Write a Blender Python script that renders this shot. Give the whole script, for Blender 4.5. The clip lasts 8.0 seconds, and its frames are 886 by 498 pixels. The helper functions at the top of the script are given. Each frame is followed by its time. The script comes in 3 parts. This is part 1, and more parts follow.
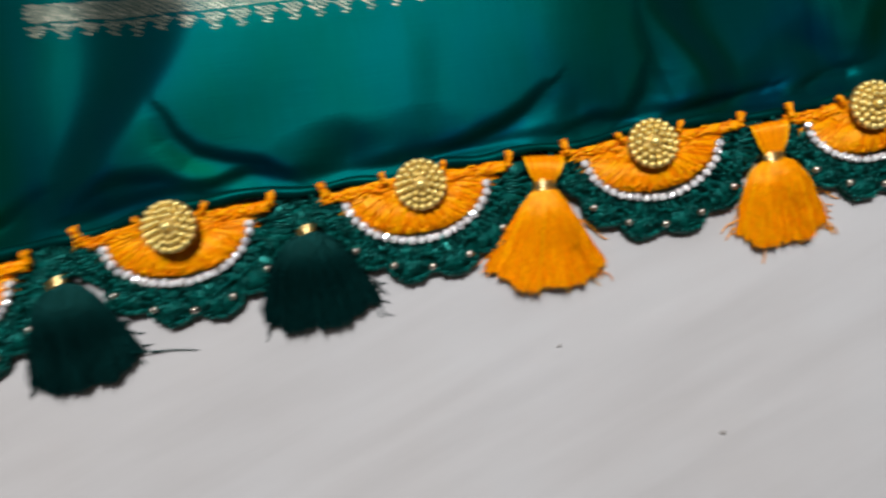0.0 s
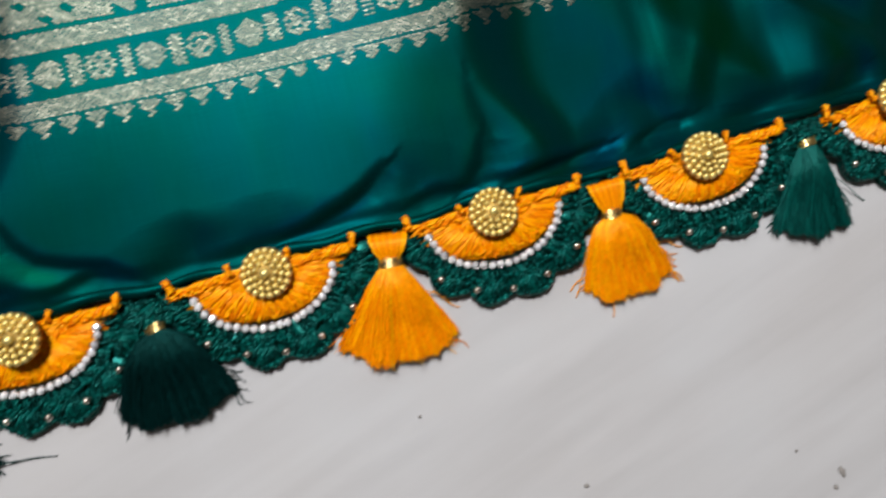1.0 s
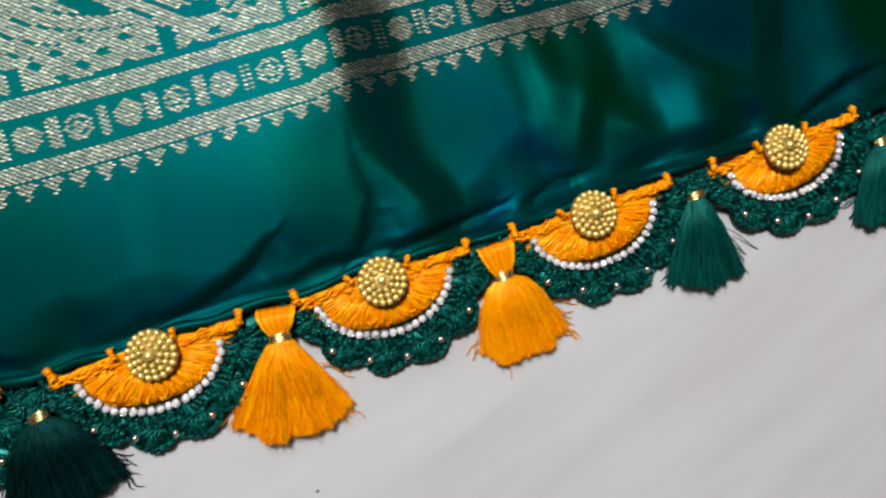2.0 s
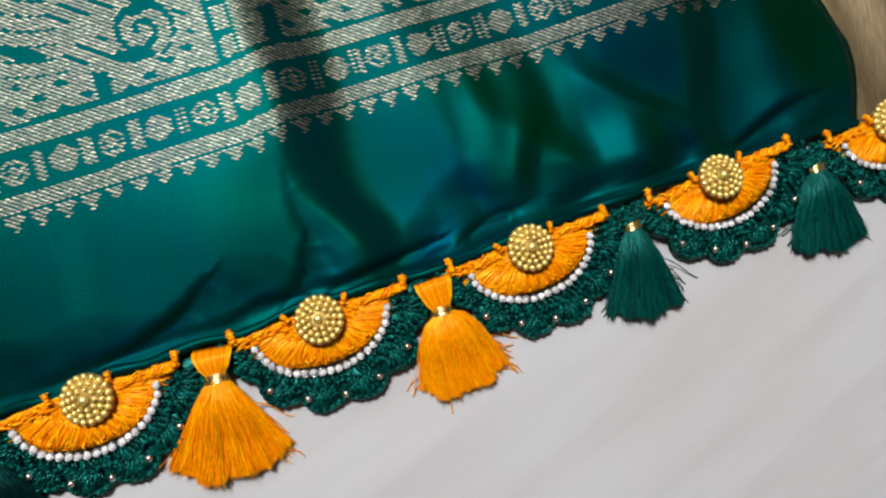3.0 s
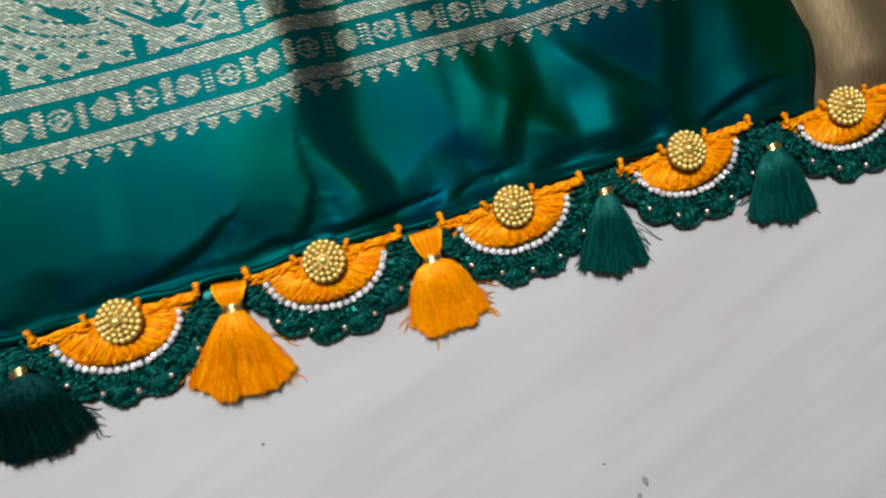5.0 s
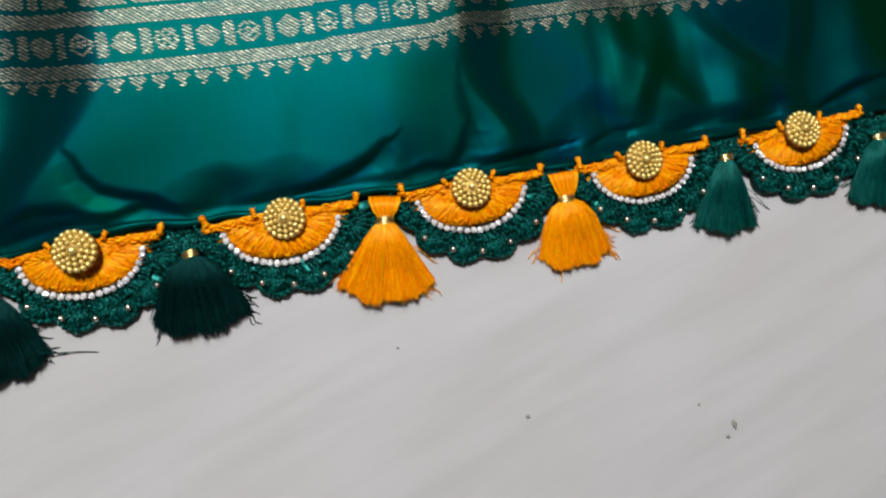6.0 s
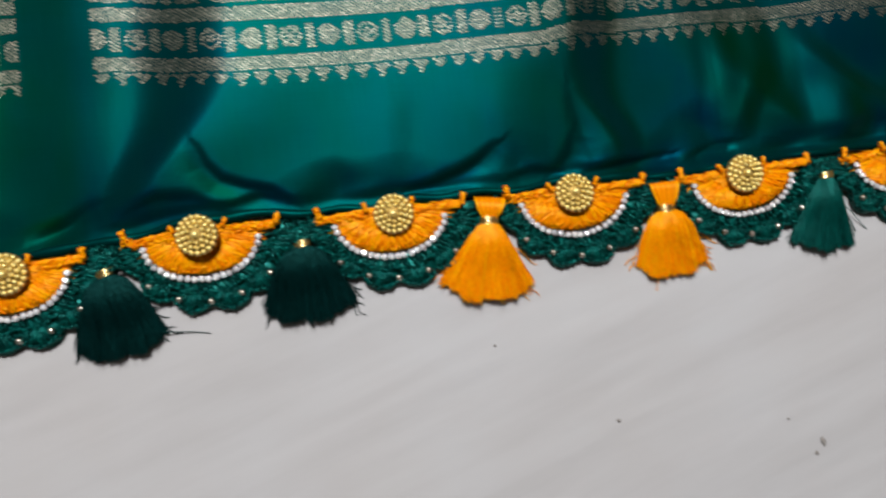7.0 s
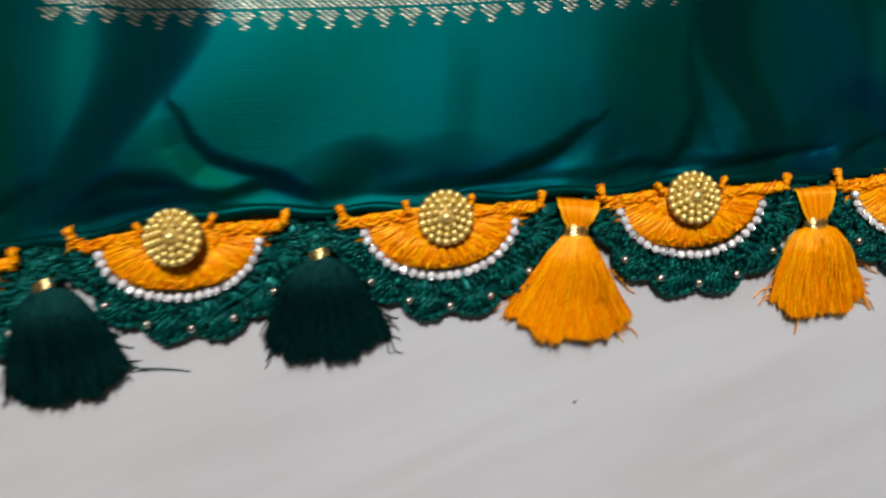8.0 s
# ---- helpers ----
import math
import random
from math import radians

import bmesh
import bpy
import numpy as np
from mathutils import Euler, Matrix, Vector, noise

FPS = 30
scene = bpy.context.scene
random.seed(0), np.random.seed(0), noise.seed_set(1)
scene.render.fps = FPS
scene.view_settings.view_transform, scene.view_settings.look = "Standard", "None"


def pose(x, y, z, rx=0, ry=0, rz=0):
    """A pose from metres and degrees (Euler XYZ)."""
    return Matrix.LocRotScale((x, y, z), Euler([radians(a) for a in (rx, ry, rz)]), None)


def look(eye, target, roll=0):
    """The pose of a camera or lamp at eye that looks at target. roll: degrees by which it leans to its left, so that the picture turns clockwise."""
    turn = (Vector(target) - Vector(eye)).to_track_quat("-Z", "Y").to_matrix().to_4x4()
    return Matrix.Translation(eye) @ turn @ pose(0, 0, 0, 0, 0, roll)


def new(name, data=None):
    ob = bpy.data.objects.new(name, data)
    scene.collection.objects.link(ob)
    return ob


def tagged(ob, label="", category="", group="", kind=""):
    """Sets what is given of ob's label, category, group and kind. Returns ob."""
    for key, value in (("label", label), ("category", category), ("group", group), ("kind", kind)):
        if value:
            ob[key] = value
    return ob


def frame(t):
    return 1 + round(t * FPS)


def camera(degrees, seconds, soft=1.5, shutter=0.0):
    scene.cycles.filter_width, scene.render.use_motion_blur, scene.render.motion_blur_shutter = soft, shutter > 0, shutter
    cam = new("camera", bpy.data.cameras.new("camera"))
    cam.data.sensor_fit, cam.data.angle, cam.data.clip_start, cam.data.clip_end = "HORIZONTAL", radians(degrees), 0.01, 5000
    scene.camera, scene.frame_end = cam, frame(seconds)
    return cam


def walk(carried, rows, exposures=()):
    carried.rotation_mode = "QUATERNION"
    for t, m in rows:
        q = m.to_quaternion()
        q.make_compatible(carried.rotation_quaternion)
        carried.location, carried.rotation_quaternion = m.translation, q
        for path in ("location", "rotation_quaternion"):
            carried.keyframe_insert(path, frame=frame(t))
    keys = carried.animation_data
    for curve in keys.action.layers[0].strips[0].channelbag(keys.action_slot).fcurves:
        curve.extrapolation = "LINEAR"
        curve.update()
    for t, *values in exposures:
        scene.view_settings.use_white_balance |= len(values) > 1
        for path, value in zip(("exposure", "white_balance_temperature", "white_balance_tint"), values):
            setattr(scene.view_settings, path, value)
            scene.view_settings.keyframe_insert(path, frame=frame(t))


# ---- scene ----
cam = camera(66.0, 8.0, soft=2.2, shutter=0.6)
PATH = [
    (0, (-0.00932, -0.02565, 0.17562), (0.00466, -0.01472, -0.02359), 41.56),
    (0.1, (-0.00678, -0.01839, 0.17367), (0.01072, -0.01558, -0.02555), 70.03),
    (0.5, (0.01191, -0.02044, 0.17875), (0.03017, -0.01041, -0.02016), 47.74),
    (1, (0.02714, -0.01477, 0.18274), (0.04737, -0.00410, -0.01595), 46.91),
    (1.5, (0.04711, -0.00961, 0.17931), (0.06960, 0.00400, -0.01896), 42.24),
    (1.7, (0.05051, -0.00814, 0.18267), (0.07418, 0.00475, -0.01550), 44.34),
    (3, (0.07188, -0.00966, 0.18919), (0.09964, 0.00926, -0.00796), 36.79),
    (3.5, (0.07442, -0.01064, 0.19430), (0.10162, 0.00800, -0.00296), 36.64),
    (4, (0.07562, -0.02045, 0.20082), (0.10446, 0.00084, 0.00406), 34.78),
    (4.2, (0.07667, -0.01812, 0.20577), (0.10239, -0.00358, 0.00796), 42.22),
    (5.3, (0.05569, -0.02254, 0.21840), (0.08245, -0.00708, 0.02080), 45.23),
    (5.4, (0.04667, -0.02240, 0.22415), (0.07360, -0.01036, 0.02633), 52.27),
    (5.5, (0.03575, -0.03180, 0.22348), (0.06313, -0.01595, 0.02600), 47.59),
    (5.6, (0.02538, -0.02848, 0.22269), (0.05462, -0.01841, 0.02509), 59.74),
    (6, (0.01617, -0.03461, 0.22273), (0.04484, -0.01901, 0.02541), 51.22),
    (6.5, (0.00400, -0.03504, 0.22318), (0.03166, -0.01756, 0.02588), 48.95),
    (7, (-0.00919, -0.03283, 0.22517), (0.01221, -0.01462, 0.02715), 42.42),
    (7.5, (-0.03192, -0.02129, 0.19394), (-0.01082, -0.00343, -0.00414), 44.05),
    (7.9, (-0.01949, -0.02197, 0.16920), (-0.00167, -0.00423, -0.02921), 40.19),
    (8, (-0.01603, -0.01620, 0.16484), (0.00240, -0.00439, -0.03395), 52.49),
]
walk(cam, [(t, look(eye, target, roll)) for t, eye, target, roll in PATH], [(0.0, -0.08), (1.5, 0.0), (3.5, 0.06), (4.2, 0.05), (5.5, -0.06), (7.0, -0.10), (8.0, -0.12)])

# ---- world and light ----
world = bpy.data.worlds.new("room_air")
scene.world = world
world.use_nodes = True
world.node_tree.nodes["Background"].inputs[0].default_value = (0.9, 0.95, 1.0, 1)
world.node_tree.nodes["Background"].inputs[1].default_value = 0.02


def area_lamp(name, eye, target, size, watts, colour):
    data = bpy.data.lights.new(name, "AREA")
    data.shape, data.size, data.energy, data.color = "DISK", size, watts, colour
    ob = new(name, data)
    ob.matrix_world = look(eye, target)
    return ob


# unseen key light: its side follows the shadows, height and power are tuned
area_lamp("key_light", (-0.07, 0.52, 1.10), (0.02, 0.0, 0.0), 0.24, 18.4, (0.985, 0.975, 0.985))
# added soft fill that lifts the dark parts; no window is known there
area_lamp("fill_light", (-0.2, 1.8, 1.7), (0.0, 0.0, 0.0), 0.9, 6.5, (0.95, 0.97, 1.0))


# ---- materials ----
def material(name, colour, rough=0.5, metal=0.0, spec=0.5, sheen=0.0):
    mat = bpy.data.materials.new(name)
    mat.use_nodes = True
    bsdf = mat.node_tree.nodes["Principled BSDF"]
    bsdf.inputs["Base Color"].default_value = (*colour, 1)
    bsdf.inputs["Roughness"].default_value = rough
    bsdf.inputs["Metallic"].default_value = metal
    bsdf.inputs["Specular IOR Level"].default_value = spec
    if sheen:
        bsdf.inputs["Sheen Weight"].default_value = sheen
        bsdf.inputs["Sheen Roughness"].default_value = 0.4
        bsdf.inputs["Sheen Tint"].default_value = (*[min(1, c * 2 + 0.1) for c in colour], 1)
    return mat


def node(mat, kind, **inputs):
    n = mat.node_tree.nodes.new(kind)
    for key, value in inputs.items():
        n.inputs[key.replace("_", " ")].default_value = value
    return n


def link(mat, a, b):
    mat.node_tree.links.new(a, b)


def coords(mat, scale=(1, 1, 1), turn=0.0):
    tex = node(mat, "ShaderNodeTexCoord")
    turned, mp = node(mat, "ShaderNodeMapping"), node(mat, "ShaderNodeMapping")
    turned.inputs["Rotation"].default_value = (0, 0, radians(turn))
    mp.inputs["Scale"].default_value = scale
    link(mat, tex.outputs["Object"], turned.inputs["Vector"])
    link(mat, turned.outputs["Vector"], mp.inputs["Vector"])
    return mp.outputs["Vector"]


def ramp(mat, fac, stops):
    r = node(mat, "ShaderNodeValToRGB")
    while len(r.color_ramp.elements) < len(stops):
        r.color_ramp.elements.new(0.5)
    for el, (p, c) in zip(r.color_ramp.elements, stops):
        el.position, el.color = p, (*c, 1)
    link(mat, fac, r.inputs["Fac"])
    return r.outputs["Color"]


def noise_fac(mat, vec, scale, detail=4.0, rough=0.55):
    n = node(mat, "ShaderNodeTexNoise", Scale=scale, Detail=detail, Roughness=rough)
    link(mat, vec, n.inputs["Vector"])
    return n.outputs["Fac"]


def bump(mat, height, strength, distance, after=None):
    b = node(mat, "ShaderNodeBump", Strength=strength, Distance=distance)
    link(mat, height, b.inputs["Height"])
    if after:
        link(mat, after, b.inputs["Normal"])
    return b.outputs["Normal"]


def mix(mat, fac, a, b, mode="MIX"):
    m = node(mat, "ShaderNodeMix")
    m.data_type, m.blend_type = "RGBA", mode
    for value, socket in ((fac, m.inputs[0]), (a, m.inputs[6]), (b, m.inputs[7])):
        if isinstance(value, bpy.types.NodeSocket):
            link(mat, value, socket)
        elif isinstance(value, tuple):
            socket.default_value = (*value, 1)
        else:
            socket.default_value = value
    return m.outputs[2]


def sheet_material():
    mat = material("white_sheet", (0.72, 0.70, 0.69), 0.75, 0.0, 0.2)
    bsdf = mat.node_tree.nodes["Principled BSDF"]
    streak = noise_fac(mat, coords(mat, (9, 75, 1), -17), 1.0, 5.0)
    blot = noise_fac(mat, coords(mat), 12.0, 3.0)
    a = ramp(mat, streak, [(0.3, (0.452, 0.446, 0.446)), (0.52, (0.486, 0.482, 0.484)), (0.75, (0.505, 0.505, 0.507))])
    b = ramp(mat, blot, [(0.35, (0.96, 0.94, 0.925)), (0.65, (1, 1, 1))])
    link(mat, mix(mat, 1.0, a, b, "MULTIPLY"), bsdf.inputs["Base Color"])
    weave = noise_fac(mat, coords(mat), 1800.0, 2.0)
    soft_wave = noise_fac(mat, coords(mat, (10, 60, 1), -17), 1.0, 2.0)
    n = bump(mat, soft_wave, 0.3, 0.003)
    link(mat, bump(mat, weave, 0.12, 0.0003, n), bsdf.inputs["Normal"])
    return mat


def silk_material():
    mat = material("shot_silk", (0.0, 0.16, 0.15), 0.43, 0.62, 0.0)
    bsdf = mat.node_tree.nodes["Principled BSDF"]
    # shot-silk sheen painted as colour: blue, teal or green by slope, not view
    sheen_hue = node(mat, "ShaderNodeAttribute")
    sheen_hue.attribute_name = "sheen_hue"
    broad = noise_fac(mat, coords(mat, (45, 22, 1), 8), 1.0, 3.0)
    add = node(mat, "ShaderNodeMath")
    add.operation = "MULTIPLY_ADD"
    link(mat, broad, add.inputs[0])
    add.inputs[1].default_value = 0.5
    link(mat, sheen_hue.outputs["Fac"], add.inputs[2])
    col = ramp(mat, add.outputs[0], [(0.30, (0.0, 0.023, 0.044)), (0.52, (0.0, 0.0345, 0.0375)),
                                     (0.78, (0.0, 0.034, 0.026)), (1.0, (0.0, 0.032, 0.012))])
    slub = noise_fac(mat, coords(mat, (2400, 60, 1), 0), 1.0, 2.0)
    slub2 = noise_fac(mat, coords(mat, (60, 2600, 1), 0), 1.0, 2.0)
    tone = ramp(mat, slub, [(0.3, (0.93, 0.93, 0.93)), (0.7, (1.05, 1.05, 1.05))])
    col = mix(mat, 1.0, col, tone, "MULTIPLY")
    tone2 = ramp(mat, slub2, [(0.3, (0.95, 0.95, 0.95)), (0.7, (1.04, 1.04, 1.04))])
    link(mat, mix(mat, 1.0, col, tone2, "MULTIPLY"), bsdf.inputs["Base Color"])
    grain = noise_fac(mat, coords(mat, (1600, 2600, 1), 25), 1.0, 2.0)
    n = bump(mat, grain, 0.16, 0.0002, bump(mat, slub, 0.10, 0.0002))
    link(mat, bump(mat, slub2, 0.10, 0.0002, n), bsdf.inputs["Normal"])
    return mat


def thread_material(name, dark, mid, light, rough=0.42, shine=0.3, tint=(1, 1, 1)):
    mat = material(name, mid, rough, 0.0, shine)
    bsdf = mat.node_tree.nodes["Principled BSDF"]
    bsdf.inputs["Specular Tint"].default_value = (*tint, 1)
    geo = node(mat, "ShaderNodeNewGeometry")
    isle = ramp(mat, geo.outputs["Random Per Island"], [(0.0, dark), (0.45, mid), (1.0, light)])
    fine = noise_fac(mat, coords(mat), 1500.0, 3.0)
    tone = ramp(mat, fine, [(0.3, (0.82, 0.82, 0.82)), (0.7, (1.08, 1.08, 1.08))])
    link(mat, mix(mat, 1.0, isle, tone, "MULTIPLY"), bsdf.inputs["Base Color"])
    link(mat, bump(mat, fine, 0.3, 0.0003), bsdf.inputs["Normal"])
    return mat


def metal_material(name, colour, rough, grime):
    mat = material(name, colour, rough, 1.0)
    bsdf = mat.node_tree.nodes["Principled BSDF"]
    f = noise_fac(mat, coords(mat), 900.0, 3.0)
    link(mat, ramp(mat, f, [(0.35, grime), (0.6, colour)]), bsdf.inputs["Base Color"])
    link(mat, ramp(mat, f, [(0.3, (rough * 1.5,) * 3), (0.7, (rough * 0.8,) * 3)]), bsdf.inputs["Roughness"])
    return mat


def zari_material():
    mat = material("zari_thread", (0.33, 0.31, 0.25), 0.42, 0.80, 0.3)
    bsdf = mat.node_tree.nodes["Principled BSDF"]
    geo = node(mat, "ShaderNodeNewGeometry")
    link(mat, ramp(mat, geo.outputs["Random Per Island"], [(0.0, (0.095, 0.098, 0.074)), (0.6, (0.145, 0.143, 0.108)), (1.0, (0.26, 0.248, 0.185))]),
         bsdf.inputs["Base Color"])
    return mat


def crystal_material():
    mat = material("crystal", (1.0, 1.0, 1.0), 0.08, 0.30, 1.0)
    bsdf = mat.node_tree.nodes["Principled BSDF"]
    # stones range from grey to white at random: sparkle put into the colour
    info = node(mat, "ShaderNodeObjectInfo")
    link(mat, ramp(mat, info.outputs["Random"], [(0.0, (0.55, 0.55, 0.57)), (0.35, (0.92, 0.92, 0.93)), (1.0, (1.0, 1.0, 1.0))]), bsdf.inputs["Base Color"])
    return mat


def brocade_material():
    mat = material("gold_brocade", (0.42, 0.32, 0.17), 0.48, 0.6)
    bsdf = mat.node_tree.nodes["Principled BSDF"]
    rib = noise_fac(mat, coords(mat, (1500, 160, 1), 10), 1.0, 2.0)
    link(mat, ramp(mat, rib, [(0.3, (0.15, 0.108, 0.054)), (0.7, (0.235, 0.175, 0.092))]), bsdf.inputs["Base Color"])
    link(mat, bump(mat, rib, 0.15, 0.0002), bsdf.inputs["Normal"])
    return mat


SHEET = sheet_material()
SILK = silk_material()
ORANGE = thread_material("orange_silk_thread", (0.74, 0.165, 0.0002), (0.98, 0.292, 0.0003), (1.0, 0.46, 0.001), 0.30, 0.8, (1.0, 0.72, 0.12))
TASSEL_ORANGE = thread_material("orange_tassel_thread", (0.94, 0.245, 0.0003), (1.0, 0.315, 0.0004), (1.0, 0.48, 0.001), 0.26, 0.9, (1.0, 0.72, 0.12))
GREEN = thread_material("green_silk_thread", (0.0002, 0.008, 0.007), (0.0003, 0.023, 0.0195), (0.001, 0.105, 0.083), 0.30, 0.55, (0.12, 1.0, 0.85))
TASSEL_GREEN = thread_material("green_tassel_thread", (0.0003, 0.022, 0.019), (0.0006, 0.042, 0.035), (0.0015, 0.095, 0.076), 0.34, 0.6, (0.15, 1.0, 0.85))
BOTTLE = thread_material("bottle_green_thread", (0.0002, 0.006, 0.0062), (0.0003, 0.0088, 0.0088), (0.0006, 0.019, 0.0185), 0.45, 0.3, (0.15, 1.0, 0.9))
GOLD = metal_material("antique_gold", (1.0, 0.86, 0.36), 0.48, (0.95, 0.74, 0.26))
# darker disc gold: shade between the button's grains is put into its colour
GAP_GOLD = metal_material("gap_dark_gold", (0.46, 0.31, 0.09), 0.5, (0.26, 0.17, 0.05))
WIRE = metal_material("gold_wire", (0.90, 0.72, 0.34), 0.25, (0.70, 0.5, 0.18))
SILVER = metal_material("silver_cup", (0.75, 0.74, 0.73), 0.22, (0.4, 0.39, 0.38))
STEEL = metal_material("silver_bead", (0.80, 0.74, 0.66), 0.25, (0.5, 0.42, 0.34))
CRYSTAL = crystal_material()
ZARI = zari_material()
BROCADE = brocade_material()
WALL = material("wall_paint", (0.42, 0.38, 0.34), 0.8)
SPECK = material("dirt_speck", (0.26, 0.24, 0.22), 0.9)


# ---- mesh building ----
class Shape:
    """Collects vertices and faces of one mesh."""

    def __init__(self):
        self.v, self.f = [], []

    def grid(self, pts, closed=False):
        rows, cols = len(pts), len(pts[0])
        base = len(self.v)
        for row in pts:
            self.v.extend(row)
        for i in range(rows - 1):
            for j in range(cols if closed else cols - 1):
                k = (j + 1) % cols
                self.f.append((base + i * cols + j, base + i * cols + k, base + (i + 1) * cols + k, base + (i + 1) * cols + j))
        return base

    def tube(self, path, radii, sides=5, caps=True):
        pts = [Vector(p) for p in path]
        if not hasattr(radii, "__len__"):
            radii = [radii] * len(pts)
        rings = []
        for i, p in enumerate(pts):
            d = (pts[min(i + 1, len(pts) - 1)] - pts[max(i - 1, 0)])
            d = d.normalized() if d.length > 1e-9 else Vector((1, 0, 0))
            up = Vector((0, 0, 1)) if abs(d.z) < 0.9 else Vector((1, 0, 0))
            a = d.cross(up).normalized()
            b = a.cross(d)
            rings.append([tuple(p + radii[i] * (math.cos(q) * a + math.sin(q) * b)) for q in (2 * math.pi * s / sides for s in range(sides))])
        base = self.grid(rings, True)
        if caps:
            self.f.append(tuple(base + s for s in range(sides))[::-1])
            last = base + (len(pts) - 1) * sides
            self.f.append(tuple(last + s for s in range(sides)))

    def ball(self, c, r, seg=8, rings=5, squash=1.0):
        rows = []
        for i in range(1, rings):
            t = math.pi * i / rings
            rows.append([(c[0] + r * math.sin(t) * math.cos(q), c[1] + r * math.sin(t) * math.sin(q), c[2] + squash * r * math.cos(t))
                         for q in (2 * math.pi * s / seg for s in range(seg))])
        base = self.grid(rows, True)
        top, low = len(self.v), len(self.v) + 1
        self.v += [(c[0], c[1], c[2] + squash * r), (c[0], c[1], c[2] - squash * r)]
        last = base + (rings - 2) * seg
        for s in range(seg):
            k = (s + 1) % seg
            self.f += [(top, base + k, base + s), (low, last + s, last + k)]

    def lathe(self, c, profile, seg=24):
        base = self.grid([[(c[0] + r * math.cos(q), c[1] + r * math.sin(q), c[2] + z) for q in (2 * math.pi * s / seg for s in range(seg))]
                          for r, z in profile], True)
        self.f.append(tuple(base + s for s in range(seg)))
        last = base + (len(profile) - 1) * seg
        self.f.append(tuple(last + s for s in range(seg))[::-1])

    def make(self, name, mat, parent=None, label="", smooth=True):
        me = bpy.data.meshes.new(name)
        me.from_pydata(self.v, [], self.f)
        bm = bmesh.new()
        bm.from_mesh(me)
        bmesh.ops.recalc_face_normals(bm, faces=bm.faces)
        bm.to_mesh(me)
        bm.free()
        me.materials.append(mat)
        if smooth:
            me.polygons.foreach_set("use_smooth", [True] * len(me.polygons))
        ob = new(name, me)
        ob.parent = parent
        if label:
            ob["label"] = label
        return ob


def part_from(name, me, parent, loc, turn=0.0):
    ob = new(name, me)
    ob.parent = parent
    ob.matrix_basis = pose(*loc, 0, 0, turn)
    return ob


MM = 0.001


def smooth(a, b, x):
    t = np.clip((x - a) / (b - a), 0, 1)
    return t * t * (3 - 2 * t)


# ---- the saree's surface ----
# Standing folds that run up from the hem. Each has rows of y, x where its steep side begins, how wide that side is and how far the
# cloth climbs (+) or falls (-) across it, all in mm.
FOLDS = [
    [(0, -93, 12, 1.6), (8, -92, 13, 3.8), (18, -87, 13, 5.8), (30, -80, 17, 8.0), (50, -74, 24, 9.4), (75, -73, 25, 9.0), (160, -72, 25, 5.0)],
    [(0, -120, 26, 2.0), (20, -118, 28, 5.6), (55, -116, 28, 6.6), (160, -114, 28, 5.0)],
    [(0, 80, 9, -1.4), (11, 79, 9, -3.6), (22, 74, 12, -7.2), (30, 69, 14, -8.8), (38, 67, 16, -7.4), (52, 67, 16, -7.4), (68, 68, 16, -7.6), (93, 67, 18, -8.0), (160, 67, 18, -6.0)],
    [(10, 2, 6, 0.0), (18, 2, 7, -0.4), (34, 2, 8, -0.4), (44, 3, 8, 0.0)],
    [(8, 38, 18, -0.6), (18, 39, 20, -1.5), (40, 42, 20, -1.3), (50, 42, 20, 0.0)],
    [(8, 122, 7, -0.8), (16, 123, 7, -2.4), (28, 127, 7, -2.8), (34, 129, 7, -1.6), (40, 131, 8, 0.0)],
    [(10, 148, 4, -0.4), (18, 144, 6, -2.0), (27, 135, 14, -4.0), (39, 125, 20, -4.6), (51, 116, 25, -4.4), (70, 106, 26, -4.6), (160, 106, 26, -4.0)],
    [(8, 150, 12, 0.6), (18, 147, 14, 2.4), (46, 145, 14, 3.0), (60, 145, 14, 0.0)],
    [(8, 194, 14, 0.4), (16, 195, 14, 2.0), (38, 198, 14, 2.6), (60, 200, 14, 0.0)],
    [(4, 158, 12, -0.8), (12, 159, 12, -2.4), (22, 162, 11, -2.6), (30, 164, 10, 0.0)],
    [(14, 182, 6, 0.0), (24, 174, 8, -2.6), (37, 158, 9, -3.2), (48, 148, 8, -2.0), (56, 146, 8, 0.0)],
    [(0, 177, 10, -1.6), (8, 177, 10, -3.4), (20, 181, 10, -4.4), (38, 186, 10, -4.6), (60, 188, 10, -3.6), (160, 188, 10, -3.0)],
    [(0, 214, 14, -1.2), (16, 212, 18, -3.2), (40, 212, 20, -4.0), (160, 212, 20, -4.0)],
]
# how far the cloth bends down to the hem (mm), along the hem
BROW_X = (-160, -95, -82, -70, -60, -46, -36, -26, -16, -2, 6, 16, 30, 37, 43, 54, 60, 72, 80, 90, 100, 112, 121, 132, 140, 150, 162, 175, 187, 200, 214, 240)
BROW = (1.5, 1.6, 2.8, 2.2, 0.6, 0.6, 0.9, 1.7, 2.5, 2.0, 1.1, 0.5, 0.4, 1.0, 1.9, 1.8, 1.0, 1.0, 2.6, 2.4, 2.8, 3.2, 2.8, 3.8, 4.2, 3.4, 3.6, 3.8, 3.0, 1.4, 2.6, 2.0)
BROW_Y = (15, 15, 15, 13, 12, 12, 13, 15, 18, 17, 16, 14, 14, 17, 19, 18, 15, 12, 14, 16, 22, 24, 22, 20, 17, 15, 15, 19, 16, 14, 16, 15)
